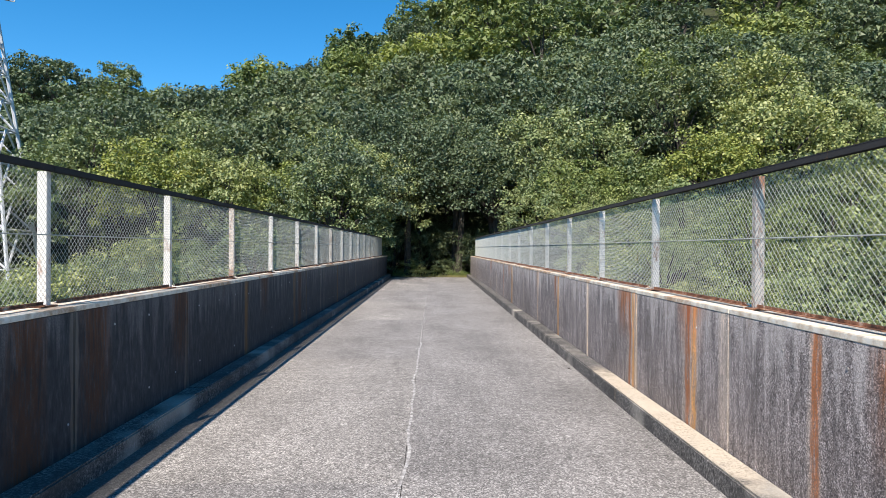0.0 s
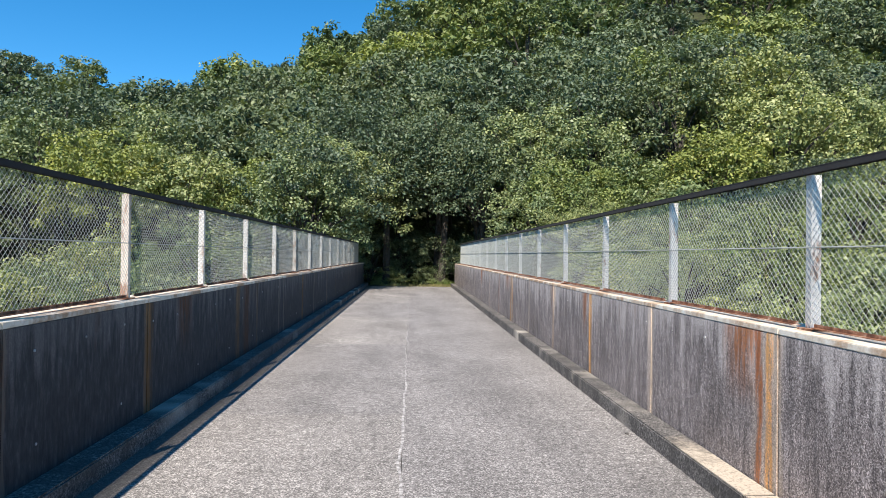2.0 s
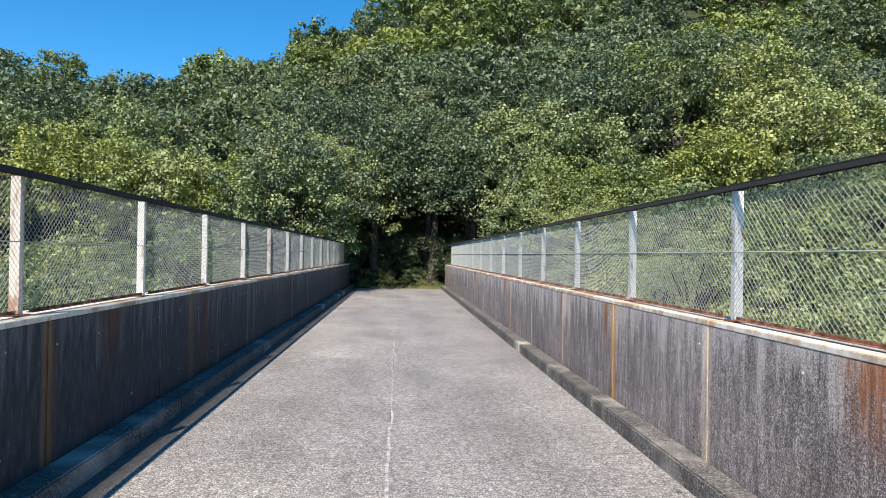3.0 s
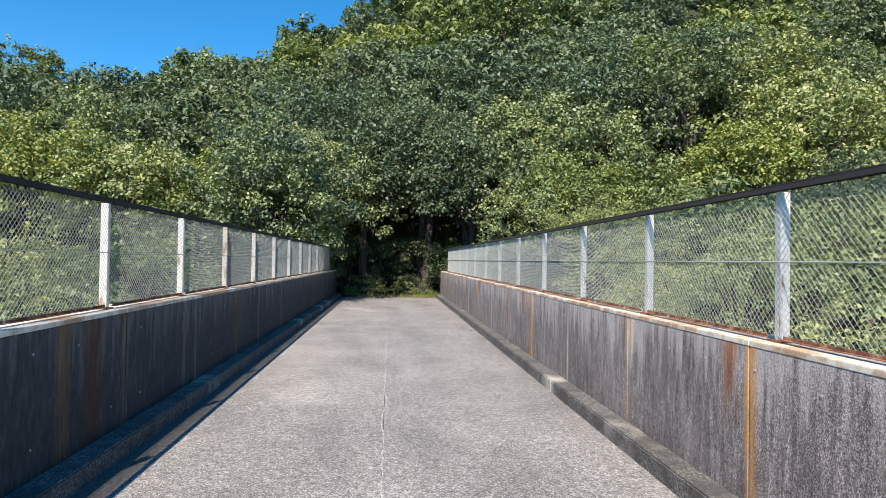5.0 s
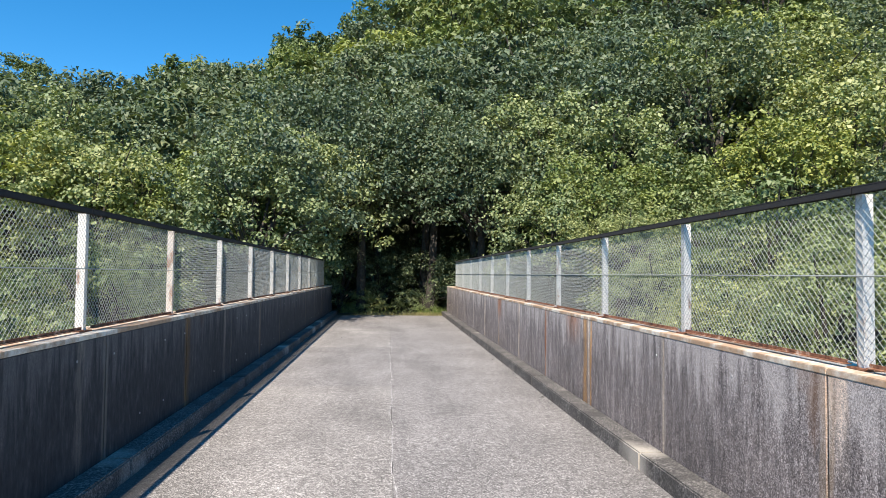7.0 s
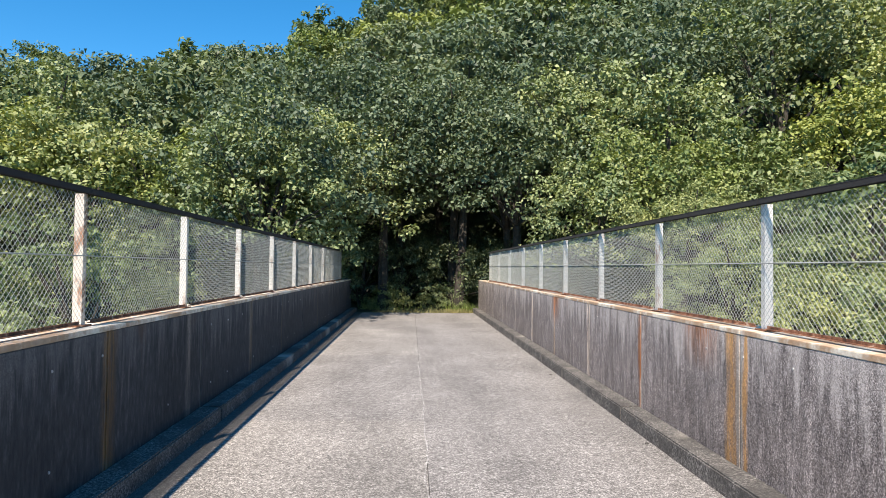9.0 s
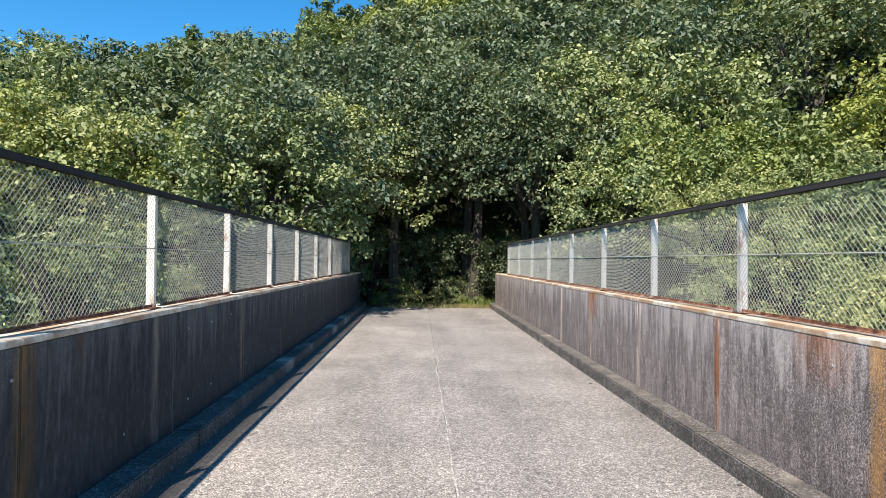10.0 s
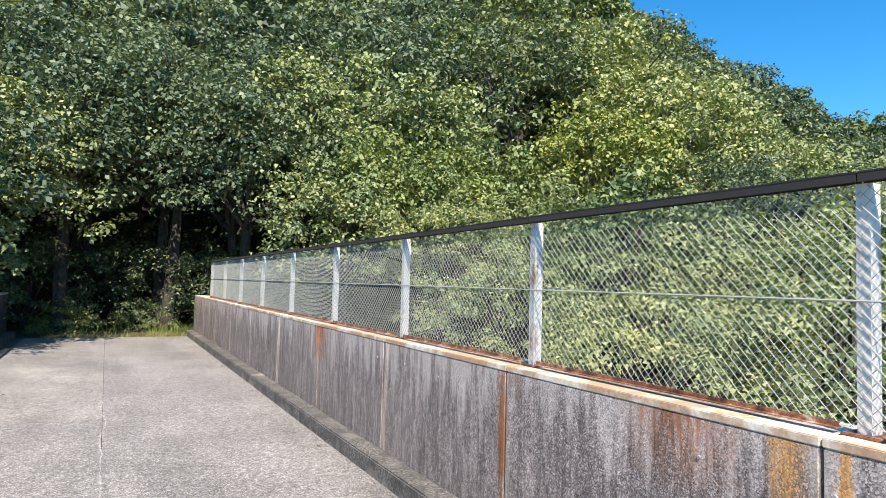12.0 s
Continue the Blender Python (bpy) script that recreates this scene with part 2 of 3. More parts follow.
def make_plain(name, stops, scale, rough=0.9, bump=0.4):
    n = Nodes(name)
    v = n.noise(scale, 5, 0.65)
    return n.done(n.ramp(v, stops), rough, v, bump, 0.02)


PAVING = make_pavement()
WALL = make_wall("weathered_parapet_concrete")
# darker copy for the west parapet: its shade is put into the colour
SHADED_WALL = make_wall("algae_darkened_parapet_concrete", in_shade=True)
CAP = make_wall("parapet_cap_concrete", True)
KERB = make_kerb()
WHITE = make_paint("old_white_paint", (0.74, 0.71, 0.66), 0.56)
DARK_RAIL = make_paint("dark_rail_paint", (0.03, 0.028, 0.026), 0.66, 0.9)
RUST = make_rust()
RUSTY_WHITE = make_paint("rust_bitten_white_paint", (0.66, 0.58, 0.5), 0.47)
WIRE = make_paint("galvanised_wire", (0.36, 0.38, 0.35), 0.64, 0.45)
STEEL = make_paint("grey_tower_steel", (0.62, 0.63, 0.64), 0.9, 0.45)
LEAF_MID = make_leaf("broad_leaf_green", (0.062, 0.096, 0.034), (0.15, 0.205, 0.082), (0.29, 0.345, 0.165))
LEAF_YELLOW = make_leaf("broad_leaf_yellow_green", (0.092, 0.13, 0.036), (0.225, 0.28, 0.09), (0.37, 0.41, 0.165))
LEAF_LIGHT = make_leaf("broad_leaf_light", (0.1, 0.138, 0.055), (0.255, 0.31, 0.135), (0.46, 0.5, 0.28))
LEAF_DARK = make_leaf("broad_leaf_dark", (0.042, 0.068, 0.04), (0.115, 0.162, 0.09), (0.3, 0.355, 0.235))
LEAF_PALE = make_leaf("silvery_leaf", (0.1, 0.14, 0.09), (0.25, 0.3, 0.22), (0.45, 0.5, 0.42))
BARK = make_plain("bark", [(0.3, (0.02, 0.017, 0.014)), (0.7, (0.08, 0.068, 0.055))], 12)
SOIL = make_plain("leafy_soil", [(0.3, (0.018, 0.02, 0.009)), (0.55, (0.035, 0.045, 0.015)), (0.75, (0.06, 0.075, 0.02))], 1.5)
SEAM = make_plain("seam_filler", [(0.4, (0.2, 0.19, 0.178)), (0.5, (0.34, 0.325, 0.31)), (0.62, (0.55, 0.53, 0.5))], 16)
GROOVE = make_plain("joint_shadow_gap_filler", [(0.3, (0.02, 0.02, 0.02)), (0.7, (0.06, 0.055, 0.05))], 20)
STRAW = make_leaf("dry_grass", (0.14, 0.13, 0.05), (0.3, 0.27, 0.12), (0.42, 0.38, 0.18))
GRASS = make_leaf("weed_green", (0.06, 0.1, 0.02), (0.12, 0.18, 0.04), (0.2, 0.26, 0.07))


# ---- helpers for things ----
def part(name, bm, material, parent=None, label=""):
    me = bpy.data.meshes.new(name)
    bm.to_mesh(me)
    bm.free()
    me.materials.append(material)
    ob = new(name, me)
    if parent is not None:
        ob.parent = parent
    if label:
        ob["label"] = label
    return ob


def again(ob, m, parent):
    """Another piece on the same mesh."""
    o = new(ob.name.split(".")[0], ob.data)
    o.parent = parent
    o.matrix_basis = m
    return o


def box(bm, x0, x1, y0, y1, z0, z1, bevel=0.0):
    r = bmesh.ops.create_cube(bm, size=1)
    bmesh.ops.scale(bm, vec=(x1 - x0, y1 - y0, z1 - z0), verts=r["verts"])
    bmesh.ops.translate(bm, vec=((x0 + x1) / 2, (y0 + y1) / 2, (z0 + z1) / 2), verts=r["verts"])
    if bevel:
        edges = list({e for v in r["verts"] for e in v.link_edges})
        bmesh.ops.bevel(bm, geom=edges, offset=bevel, segments=2, affect="EDGES")
    return bm


def rod(bm, a, b, ra, rb=None, sides=5):
    a, b = Vector(a), Vector(b)
    rb = ra if rb is None else rb
    q = (b - a).to_track_quat("Z", "Y")
    rings = []
    for p, r in ((a, ra), (b, rb)):
        rings.append([bm.verts.new(p + q @ Vector((r * math.cos(i * math.tau / sides), r * math.sin(i * math.tau / sides), 0))) for i in range(sides)])
    for i in range(sides):
        bm.faces.new((rings[0][i], rings[0][(i + 1) % sides], rings[1][(i + 1) % sides], rings[1][i]))
    bm.faces.new(rings[0][::-1])
    bm.faces.new(rings[1])


def extrude_profile(bm, outline, z0, z1):
    """An upright bar with the given outline in plan."""
    low = [bm.verts.new((x, y, z0)) for x, y in outline]
    high = [bm.verts.new((x, y, z1)) for x, y in outline]
    n = len(outline)
    for i in range(n):
        bm.faces.new((low[i], low[(i + 1) % n], high[(i + 1) % n], high[i]))
    bm.faces.new(low[::-1])
    bm.faces.new(high)


def quads(name, verts, material, parent=None):
    """A mesh of loose faces from an array (faces, corners, 3)."""
    n, c = verts.shape[:2]
    me = bpy.data.meshes.new(name)
    me.vertices.add(n * c)
    me.vertices.foreach_set("co", verts.reshape(-1).astype(np.float32))
    me.loops.add(n * c)
    me.loops.foreach_set("vertex_index", np.arange(n * c, dtype=np.int32))
    me.polygons.add(n)
    me.polygons.foreach_set("loop_start", np.arange(0, n * c, c, dtype=np.int32))
    me.update(calc_edges=True)
    me.materials.append(material)
    ob = new(name, me)
    ob.parent = parent
    return ob


Y0, Y1 = -14.0, 29.4
XW, XK, ZW = 2.18, 1.975, 1.1


# ---- ground ----
def canopy(x, y):
    """Height of the tree tops over the hill."""
    rise = 7.0 + 0.38 * (min(y, 92) - 30) - 0.3 * max(0, y - 92)
    side = 0.23 * max(0, min(x, y - 27)) if x > 0 else 0.085 * x
    side -= 0.2 * max(0, x - 0.95 * (y - 10)) * min(1, max(0, (y - 45) / 10))
    k = min(1, max(0, (x + 18) / 17)) * min(1, max(0, (y - 52) / 30)) * min(1, max(0, (70 - x) / 30))
    return rise + side + 8.5 * k


def ground(x, y):
    hill = canopy(x, y) - 6.5
    valley = -5.5 + 0.012 * max(0, abs(x) - 4) ** 1.5
    k = min(1, max(0, (y - 20) / 13.0))
    k = k * k * (3 - 2 * k)
    z = valley * (1 - k) + max(hill, valley) * k
    d = max(0.0, 1 - max(0, abs(x) - 2.6) / 2.5) * min(1, max(0, (y - 26) / 3.2)) * max(0.0, min(1, (44 - y) / 8))
    z = z * (1 - d) + (-0.03) * d
    back = max(0.0, 1 - max(0, abs(x) - 5) / 6) * min(1, max(0, (-11 - y) / 3))
    return z * (1 - back) - 0.05 * back


def make_ground():
    bm = bmesh.new()
    xs = sorted({*range(-80, 81, 2), -1500, -700, -350, -180, -120, 120, 180, 350, 700, 1500})
    ys = sorted({*range(-30, 111, 2), -1500, -700, -300, -120, -60, 160, 250, 500, 1500})
    grid = []
    for y in ys:
        row = []
        for x in xs:
            cx, cy = max(-90, min(90, x)), max(-40, min(150, y))
            row.append(bm.verts.new((x, y, ground(cx, cy) + 0.25 * noise.noise(Vector((x * 0.2, y * 0.2, 0))) * (abs(x) > 4))))
        grid.append(row)
    for a, b in zip(grid, grid[1:]):
        for i in range(len(xs) - 1):
            bm.faces.new((a[i], a[i + 1], b[i + 1], b[i]))
    return tagged(part("ground", bm, SOIL), "leaf-littered hillside and valley floor under trees", "ground", kind="structure")


make_ground()


# ---- bridge ----
def make_floor():
    floor = tagged(new("floor"), "worn grey concrete bridge deck with a central seam", "bridge deck", kind="structure")
    for a, b in ((-XK, -0.002), (0.002, XK)):
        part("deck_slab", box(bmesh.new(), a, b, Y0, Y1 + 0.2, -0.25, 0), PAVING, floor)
    part("deck_base", box(bmesh.new(), -2.4, 2.4, Y0, Y1 + 0.1, -0.7, -0.26), WALL, floor)
    rng = random.Random(4)
    bm = bmesh.new()
    for y0, y1, w in ((-4.5, -0.2, 0.003), (-0.2, 6.2, 0.01), (6.2, 20.0, 0.003)):
        y, prev = y0, None
        while y < y1:
            c = 0.05 * noise.noise(Vector((0.0, y * 1.1, 3))) + 0.012 * noise.noise(Vector((5.0, y * 6, 3)))
            h = w * (0.75 + 0.9 * abs(noise.noise(Vector((9.0, y * 2.3, 1))))) + rng.uniform(0, 0.005)
            pair = [bm.verts.new((c + s * h, y, 0.004)) for s in (-1, 1)]
            if prev:
                bm.faces.new((prev[0], prev[1], pair[1], pair[0]))
            prev = pair
            y += 0.06
    part("seam", bm, SEAM, floor, "crumbling pale filler in the seam")


def make_side(s):
    """One parapet with its kerb; s is -1 or 1."""
    name = "wall_west" if s < 0 else "wall_east"
    label = "concrete parapet coloured darker for shade, with rust streaks" if s < 0 else "rust- and lime-streaked grey concrete parapet in sun"
    wall = tagged(new(name), label, "parapet", kind="structure")
    kerb = tagged(new("kerb_west" if s < 0 else "kerb_east"), "low weathered concrete kerb along the parapet", "kerb", kind="structure")
    lo, hi = sorted((s * XW, s * 2.5))
    first = part("panel", box(bmesh.new(), lo, hi, 0.006, 1.994, -0.7, ZW - 0.035, 0.006), SHADED_WALL if s < 0 else WALL, wall)
    cl, ch = sorted((s * (XW - 0.002), s * 2.52))
    cap = part("cap", box(bmesh.new(), cl, ch, 0.003, 1.997, ZW - 0.035, ZW, 0.004), CAP, wall, "pale rust-stained cap")
    kl, kh = sorted((s * XK, s * XW))
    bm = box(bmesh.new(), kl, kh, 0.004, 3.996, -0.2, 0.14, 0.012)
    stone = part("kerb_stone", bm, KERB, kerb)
    ys = [2 * k + 0.07 for k in range(-7, 15)]
    ys = [y for y in ys if y + 2 < Y1 + 0.8]
    first.location.y = cap.location.y = ys[0]
    stone.location.y = ys[0]
    for y in ys[1:]:
        again(first, pose(0, y, 0), wall)
        again(cap, pose(0, y, 0), wall)
    for y in ys[2::2]:
        again(stone, pose(0, y, 0), kerb)
    gl, gh = sorted((s * (XW + 0.02), s * 2.46))
    part("joint_filler", box(bmesh.new(), gl, gh, ys[0], ys[-1] + 2, -0.6, ZW - 0.06), GROOVE, wall)


def make_fence(s):
    fence = tagged(new("fence"), "chain-link fence with white posts and dark top rail on a parapet", "fence", group="bridge fences")
    X = s * 2.335
    # channel-section post, its web towards the near end of the bridge, with a base plate
    xi, xo = X - s * 0.024, X + s * 0.036
    lo, hi = sorted((xi, xo))
    bm = bmesh.new()
    extrude_profile(bm, [(lo, -0.026), (hi, -0.026), (hi, 0.024), (hi - 0.006, 0.024), (hi - 0.006, -0.02), (lo + 0.006, -0.02), (lo + 0.006, 0.024), (lo, 0.024)], ZW + 0.012, 1.982)
    post = part("post", bm, WHITE, fence)
    plate = part("base_plate", box(bmesh.new(), X + s * 0.025 - 0.075, X + s * 0.025 + 0.075, -0.07, 0.07, ZW, ZW + 0.012, 0.003), RUST, fence, "rusted base plate")
    # chain-link: two sets of slanting wires
    xm = X - s * 0.034
    z0, z1, step = ZW + 0.03, 1.975, 0.046
    wires, r = [], 0.0017
    rise = z1 - z0
    for d, xo in ((1, -0.0022), (-1, 0.0022)):
        start = -rise if d > 0 else 0.0
        k = start
        while k < 2.0 + (0 if d > 0 else rise):
            a, b = Vector((xm + xo, k, z0)), Vector((xm + xo, k + d * rise, z1))
            ya, yb = a.y, b.y
            lo_t, hi_t = ((0.0 - ya) / (yb - ya), (2.0 - ya) / (yb - ya))
            lo_t, hi_t = min(lo_t, hi_t), max(lo_t, hi_t)
            t0, t1 = max(0.0, lo_t), min(1.0, hi_t)
            if t1 - t0 > 0.01:
                p, q = a.lerp(b, t0), a.lerp(b, t1)
                u = (q - p).normalized()
                v = u.cross(Vector((1, 0, 0)))
                ring = [Vector((r, 0, 0)), v * r, Vector((-r, 0, 0)), -v * r]
                for i in range(4):
                    e, f = ring[i], ring[(i + 1) % 4]
                    wires.append((p + e, p + f, q + f, q + e))
            k += step
    net = quads("wire_mesh", np.array([[tuple(v) for v in w] for w in wires]), WIRE, fence)
    bm = bmesh.new()
    for z in (1.57,):
        rod(bm, (xm - s * 0.006, 0, z), (xm - s * 0.006, 2, z), 0.004)
    line = part("tension_wire", bm, WIRE, fence)
    bm = bmesh.new()
    box(bm, xm - 0.022, xm + 0.022, 0.08, 1.92, ZW + 0.018, ZW + 0.023)
    box(bm, xm - 0.004, xm + 0.004, 0.08, 1.92, ZW + 0.018, ZW + 0.042)
    angle = part("bottom_rail", bm, RUST, fence, "rusted angle-iron bottom rail")
    bm = bmesh.new()
    xr = X - s * 0.04
    box(bm, xr - 0.022, xr + 0.022, 0.002, 1.998, 2.014, 2.022, 0.002)
    for e in (-1, 1):
        box(bm, xr + e * 0.018 - 0.003, xr + e * 0.018 + 0.003, 0.002, 1.998, 1.982, 2.016, 0.002)
    rail = part("top_rail", bm, DARK_RAIL, fence, "dark steel channel top rail")
    rusty = post.data.copy()
    rusty.materials[0] = RUSTY_WHITE
    pieces = (post, plate, net, line, angle, rail)
    for k in range(-7, 15):
        y = 2.0 * k
        m = pose(0, y, 0, 0, 0, 0)
        for p in pieces[: 2 if k == 14 else 6]:
            if k == -7:
                p.matrix_basis = m
            else:
                o = again(p, m, fence)
                if p is post and (s, k) in ((1, 0), (-1, 2), (-1, 6)):
                    o.data = rusty
                    o["label"] = "rust-bitten post with flaking paint"
    return fence


make_floor()
for side in (-1, 1):
    make_side(side)
    make_fence(side)


# ---- trees ----
def leaves(rng, centres, radii, count, size, flat=0.35, corners=4):
    """Leaf faces round clump centres, more of them outward and facing out and up."""
    c = np.repeat(centres, count, axis=0)
    rad = np.repeat(radii, count)[:, None]
    d = rng.normal(size=c.shape)
    d /= np.linalg.norm(d, axis=1, keepdims=True)
    d[:, 2] = np.where(d[:, 2] < -0.3, -d[:, 2], d[:, 2])
    p = c + d * rad * rng.uniform(0.45, 1.1, (len(c), 1)) * np.array([1.1, 1.1, 0.95])
    nrm = d * 0.75 + rng.normal(size=c.shape) * 0.38 + np.array([0, 0, flat])
    nrm /= np.linalg.norm(nrm, axis=1, keepdims=True)
    u = np.cross(nrm, rng.normal(size=c.shape))
    u /= np.linalg.norm(u, axis=1, keepdims=True)
    v = np.cross(nrm, u)
    L = size * rng.uniform(0.6, 1.35, (len(c), 1))
    W = L * rng.uniform(0.27, 0.44, (len(c), 1))
    droop = -0.18 * L * np.array([0, 0, 1.0])
    if corners == 3:
        return np.stack([p - u * L * 0.5 - v * W, p - u * L * 0.3 + v * W, p + u * L * 0.55 + droop], axis=1)
    return np.stack([p - u * L * 0.5, p + v * W, p + u * L * 0.5 + droop, p - v * W], axis=1)


def make_tree(seed, R, H, leaf, material, clumps, count, label, name="tree", squat=0.98, corners=4):
    """A tree with its base at the origin: tapered trunk with limbs, and a crown of leaf clumps with gaps."""
    rng = np.random.default_rng(seed)
    tree = tagged(new(name), label, "tree" if name == "tree" else "shrub", group="hillside trees" if name == "tree" else "valley shrubs")
    d = rng.normal(size=(clumps, 3))
    d /= np.linalg.norm(d, axis=1, keepdims=True)
    d[:, 2] = np.where(d[:, 2] < -0.25, -d[:, 2], d[:, 2]) * 1.1 - 0.3 * rng.random(clumps)
    lump = 1 + 0.22 * np.sin(d[:, :1] * 5 + seed) * np.cos(d[:, 1:2] * 4 + seed * 2)
    reach = rng.uniform(0.5, 1.0, (clumps, 1)) ** 0.6 * lump
    top = np.array([0, 0, H - R * squat])
    centres = top + d * reach * np.array([R, R, R * squat])
    radii = R * rng.uniform(0.09, 0.2, clumps)
    crown = quads("crown", leaves(rng, centres, radii, count, leaf, corners=corners), material, tree)
    bm = bmesh.new()
    fork = Vector((0.1, 0.05, max(0.5, H - 1.5 * R * squat)))
    rod(bm, (0, 0, -2.6), fork * 0.5, 0.07 * R, 0.055 * R, 7)
    rod(bm, fork * 0.5, fork, 0.055 * R, 0.045 * R, 7)
    for c in centres[:: max(1, clumps // 12)]:
        c = Vector(c)
        mid = fork.lerp(c, 0.5) + Vector((0, 0, 0.12 * R))
        rod(bm, fork, mid, 0.028 * R, 0.018 * R, 5)
        rod(bm, mid, c, 0.018 * R, 0.006 * R, 4)
    part("trunk", bm, BARK, tree)
    return tree


def spread(kinds, spots, group_rng):
    """Copies of the kinds at (x, y, top, scale); the first uses take the originals."""
    used = set()
    for x, y, top, scale, kind in spots:
        tree, height = kinds[kind]
        gz = top - height * scale
        m = pose(x, y, gz, group_rng.uniform(-5, 5), group_rng.uniform(-5, 5), group_rng.uniform(0, 360)) @ Matrix.Scale(scale, 4)
        if kind in used:
            copy_thing(tree, m)
        else:
            tree.matrix_basis = m
            used.add(kind)


def make_woods():
    rng = random.Random(11)
    near = [
        (make_tree(1, 2.6, 6.5, 0.118, LEAF_LIGHT, 200, 56, "broad-leaved tree with a dense green crown"), 6.5),
        (make_tree(2, 2.6, 6.0, 0.122, LEAF_YELLOW, 200, 56, "yellow-green broad-leaved tree in full sun"), 6.0),
        (make_tree(3, 2.8, 7.0, 0.118, LEAF_DARK, 200, 56, "dark green broad-leaved tree with glossy leaves"), 7.0),
        (make_tree(4, 2.4, 6.0, 0.112, LEAF_LIGHT, 200, 56, "bushy green tree beside the bridge end"), 6.0),
    ]
    mid = [
        (make_tree(5, 3.4, 8.0, 0.235, LEAF_MID, 165, 54, "green hillside tree with a rounded crown", corners=3), 8.0),
        (make_tree(6, 3.6, 8.5, 0.235, LEAF_DARK, 165, 54, "dark green evergreen oak on the slope", corners=3), 8.5),
        (make_tree(7, 3.2, 7.5, 0.235, LEAF_YELLOW, 165, 54, "light green tree on the slope", corners=3), 7.5),
    ]
    far = [
        (make_tree(8, 4.6, 10, 0.38, LEAF_MID, 130, 34, "distant green tree on the ridge", corners=3), 10),
        (make_tree(9, 4.8, 10, 0.38, LEAF_DARK, 130, 34, "distant dark evergreen tree on the ridge", corners=3), 10),
        (make_tree(10, 4.4, 9, 0.38, LEAF_YELLOW, 130, 34, "distant light green tree on the slope", corners=3), 9),
    ]
    shrub = [
        (make_tree(12, 2.4, 4.0, 0.105, LEAF_LIGHT, 110, 66, "dense green shrub in the valley beside the bridge", "shrub", 0.8, 3), 4.0),
        (make_tree(13, 2.2, 3.6, 0.105, LEAF_MID, 110, 66, "light green sunlit shrub in the valley", "shrub", 0.8, 3), 3.6),
        (make_tree(14, 2.5, 4.2, 0.105, LEAF_DARK, 110, 66, "dark green shrub in the valley", "shrub", 0.8, 3), 4.2),
        (make_tree(15, 2.3, 4.0, 0.078, LEAF_LIGHT, 140, 105, "fine-leaved green shrub close below the fence", "shrub", 0.85, 3), 4.0),
    ]
    spots = [
        # x, y, top, scale, kind: the edge of the wood round the bridge end
        (-4.6, 28.4, 4.9, 1.0, 1), (-7.3, 28.6, 5.6, 1.05, 1), (-10.2, 28.0, 6.1, 1.1, 0), (-13.4, 28.2, 6.6, 1.15, 1),
        (-3.2, 31.5, 6.2, 1.0, 0), (-6.4, 32.2, 7.2, 1.15, 0), (-10.0, 32.0, 7.6, 1.2, 2), (-14.0, 32.0, 8.0, 1.2, 0),
        (-0.6, 34.2, 7.6, 1.05, 3), (1.4, 33.0, 7.2, 1.0, 2), (3.6, 31.8, 6.5, 1.0, 2), (2.2, 36.5, 9.5, 1.15, 2),
        (5.6, 27.8, 4.6, 0.9, 3), (7.2, 27.2, 5.6, 1.0, 1), (10.2, 27.4, 5.9, 1.05, 1), (9.0, 29.6, 7.4, 1.1, 0),
        (13.6, 27.0, 7.2, 1.1, 1), (17.0, 27.4, 8.4, 1.15, 0), (6.0, 31.6, 8.2, 1.15, 0), (9.8, 32.6, 9.6, 1.2, 2),
        (13.6, 31.4, 10.2, 1.2, 2), (17.4, 31.8, 11.6, 1.25, 0), (-3.0, 35.0, 8.6, 1.2, 2), (21.0, 28.5, 8.8, 1.2, 3), (-1.2, 32.0, 7.2, 1.0, 2), (1.7, 32.2, 7.3, 1.0, 2), (-3.3, 29.8, 6.0, 0.9, 0), (3.6, 30.4, 6.2, 0.9, 2), (-4.5, 25.7, 4.8, 0.9, 0), (-4.1, 27.0, 5.4, 0.9, 2),
        (-17.6, 29.0, 7.0, 1.2, 3), (-18.0, 33.0, 8.6, 1.25, 2), (21.6, 33.0, 11.2, 1.3, 2), (25.0, 29.5, 8.0, 1.2, 0),
    ]
    spread(near, spots, rng)
    spots = []
    y = 36.5
    while y < 53:
        x = -36 + rng.uniform(0, 3)
        while x < 52:
            k = rng.choice((0, 0, 1, 1, 1, 1, 1, 2))
            s = rng.uniform(0.85, 1.15)
            if not (abs(x) < 3 and y < 39):
                spots.append((x + rng.uniform(-1, 1), y + rng.uniform(-1.2, 1.2), canopy(x, y) + rng.uniform(-1.2, 1.0), s, k))
            x += 4.9
        y += 4.1
    spread(mid, spots, rng)
    spots = []
    y = 54.0
    while y < 95:
        x = -62 + rng.uniform(0, 5)
        while x < (100 if y < 76 else 78):
            k = rng.choice((0, 0, 1, 1, 1, 2))
            s = rng.uniform(0.8, 1.15)
            if not (-8 < x < 3 and y < 60):
                spots.append((x + rng.uniform(-2, 2), y + rng.uniform(-2, 2), canopy(x, y) + rng.uniform(-2.0, 1.8), s, k))
            x += 7.2
        y += 6.6
    spots += [(-47.5, 73, 24.6, 1.0, 1), (-43.5, 72, 24.4, 0.9, 1), (-51.5, 74, 24.0, 1.0, 1), (-36.0, 72, 21.8, 0.55, 0)]
    spots += [(59, 43, canopy(59, 43) + 0.5, 0.8, 0), (64, 49, canopy(64, 49) + 0.5, 0.9, 1), (70, 46, canopy(70, 46), 0.9, 2), (57, 36, canopy(57, 36), 0.8, 1), (66, 39, canopy(66, 39), 0.8, 0)]
    spread(far, spots, rng)
    spots = []
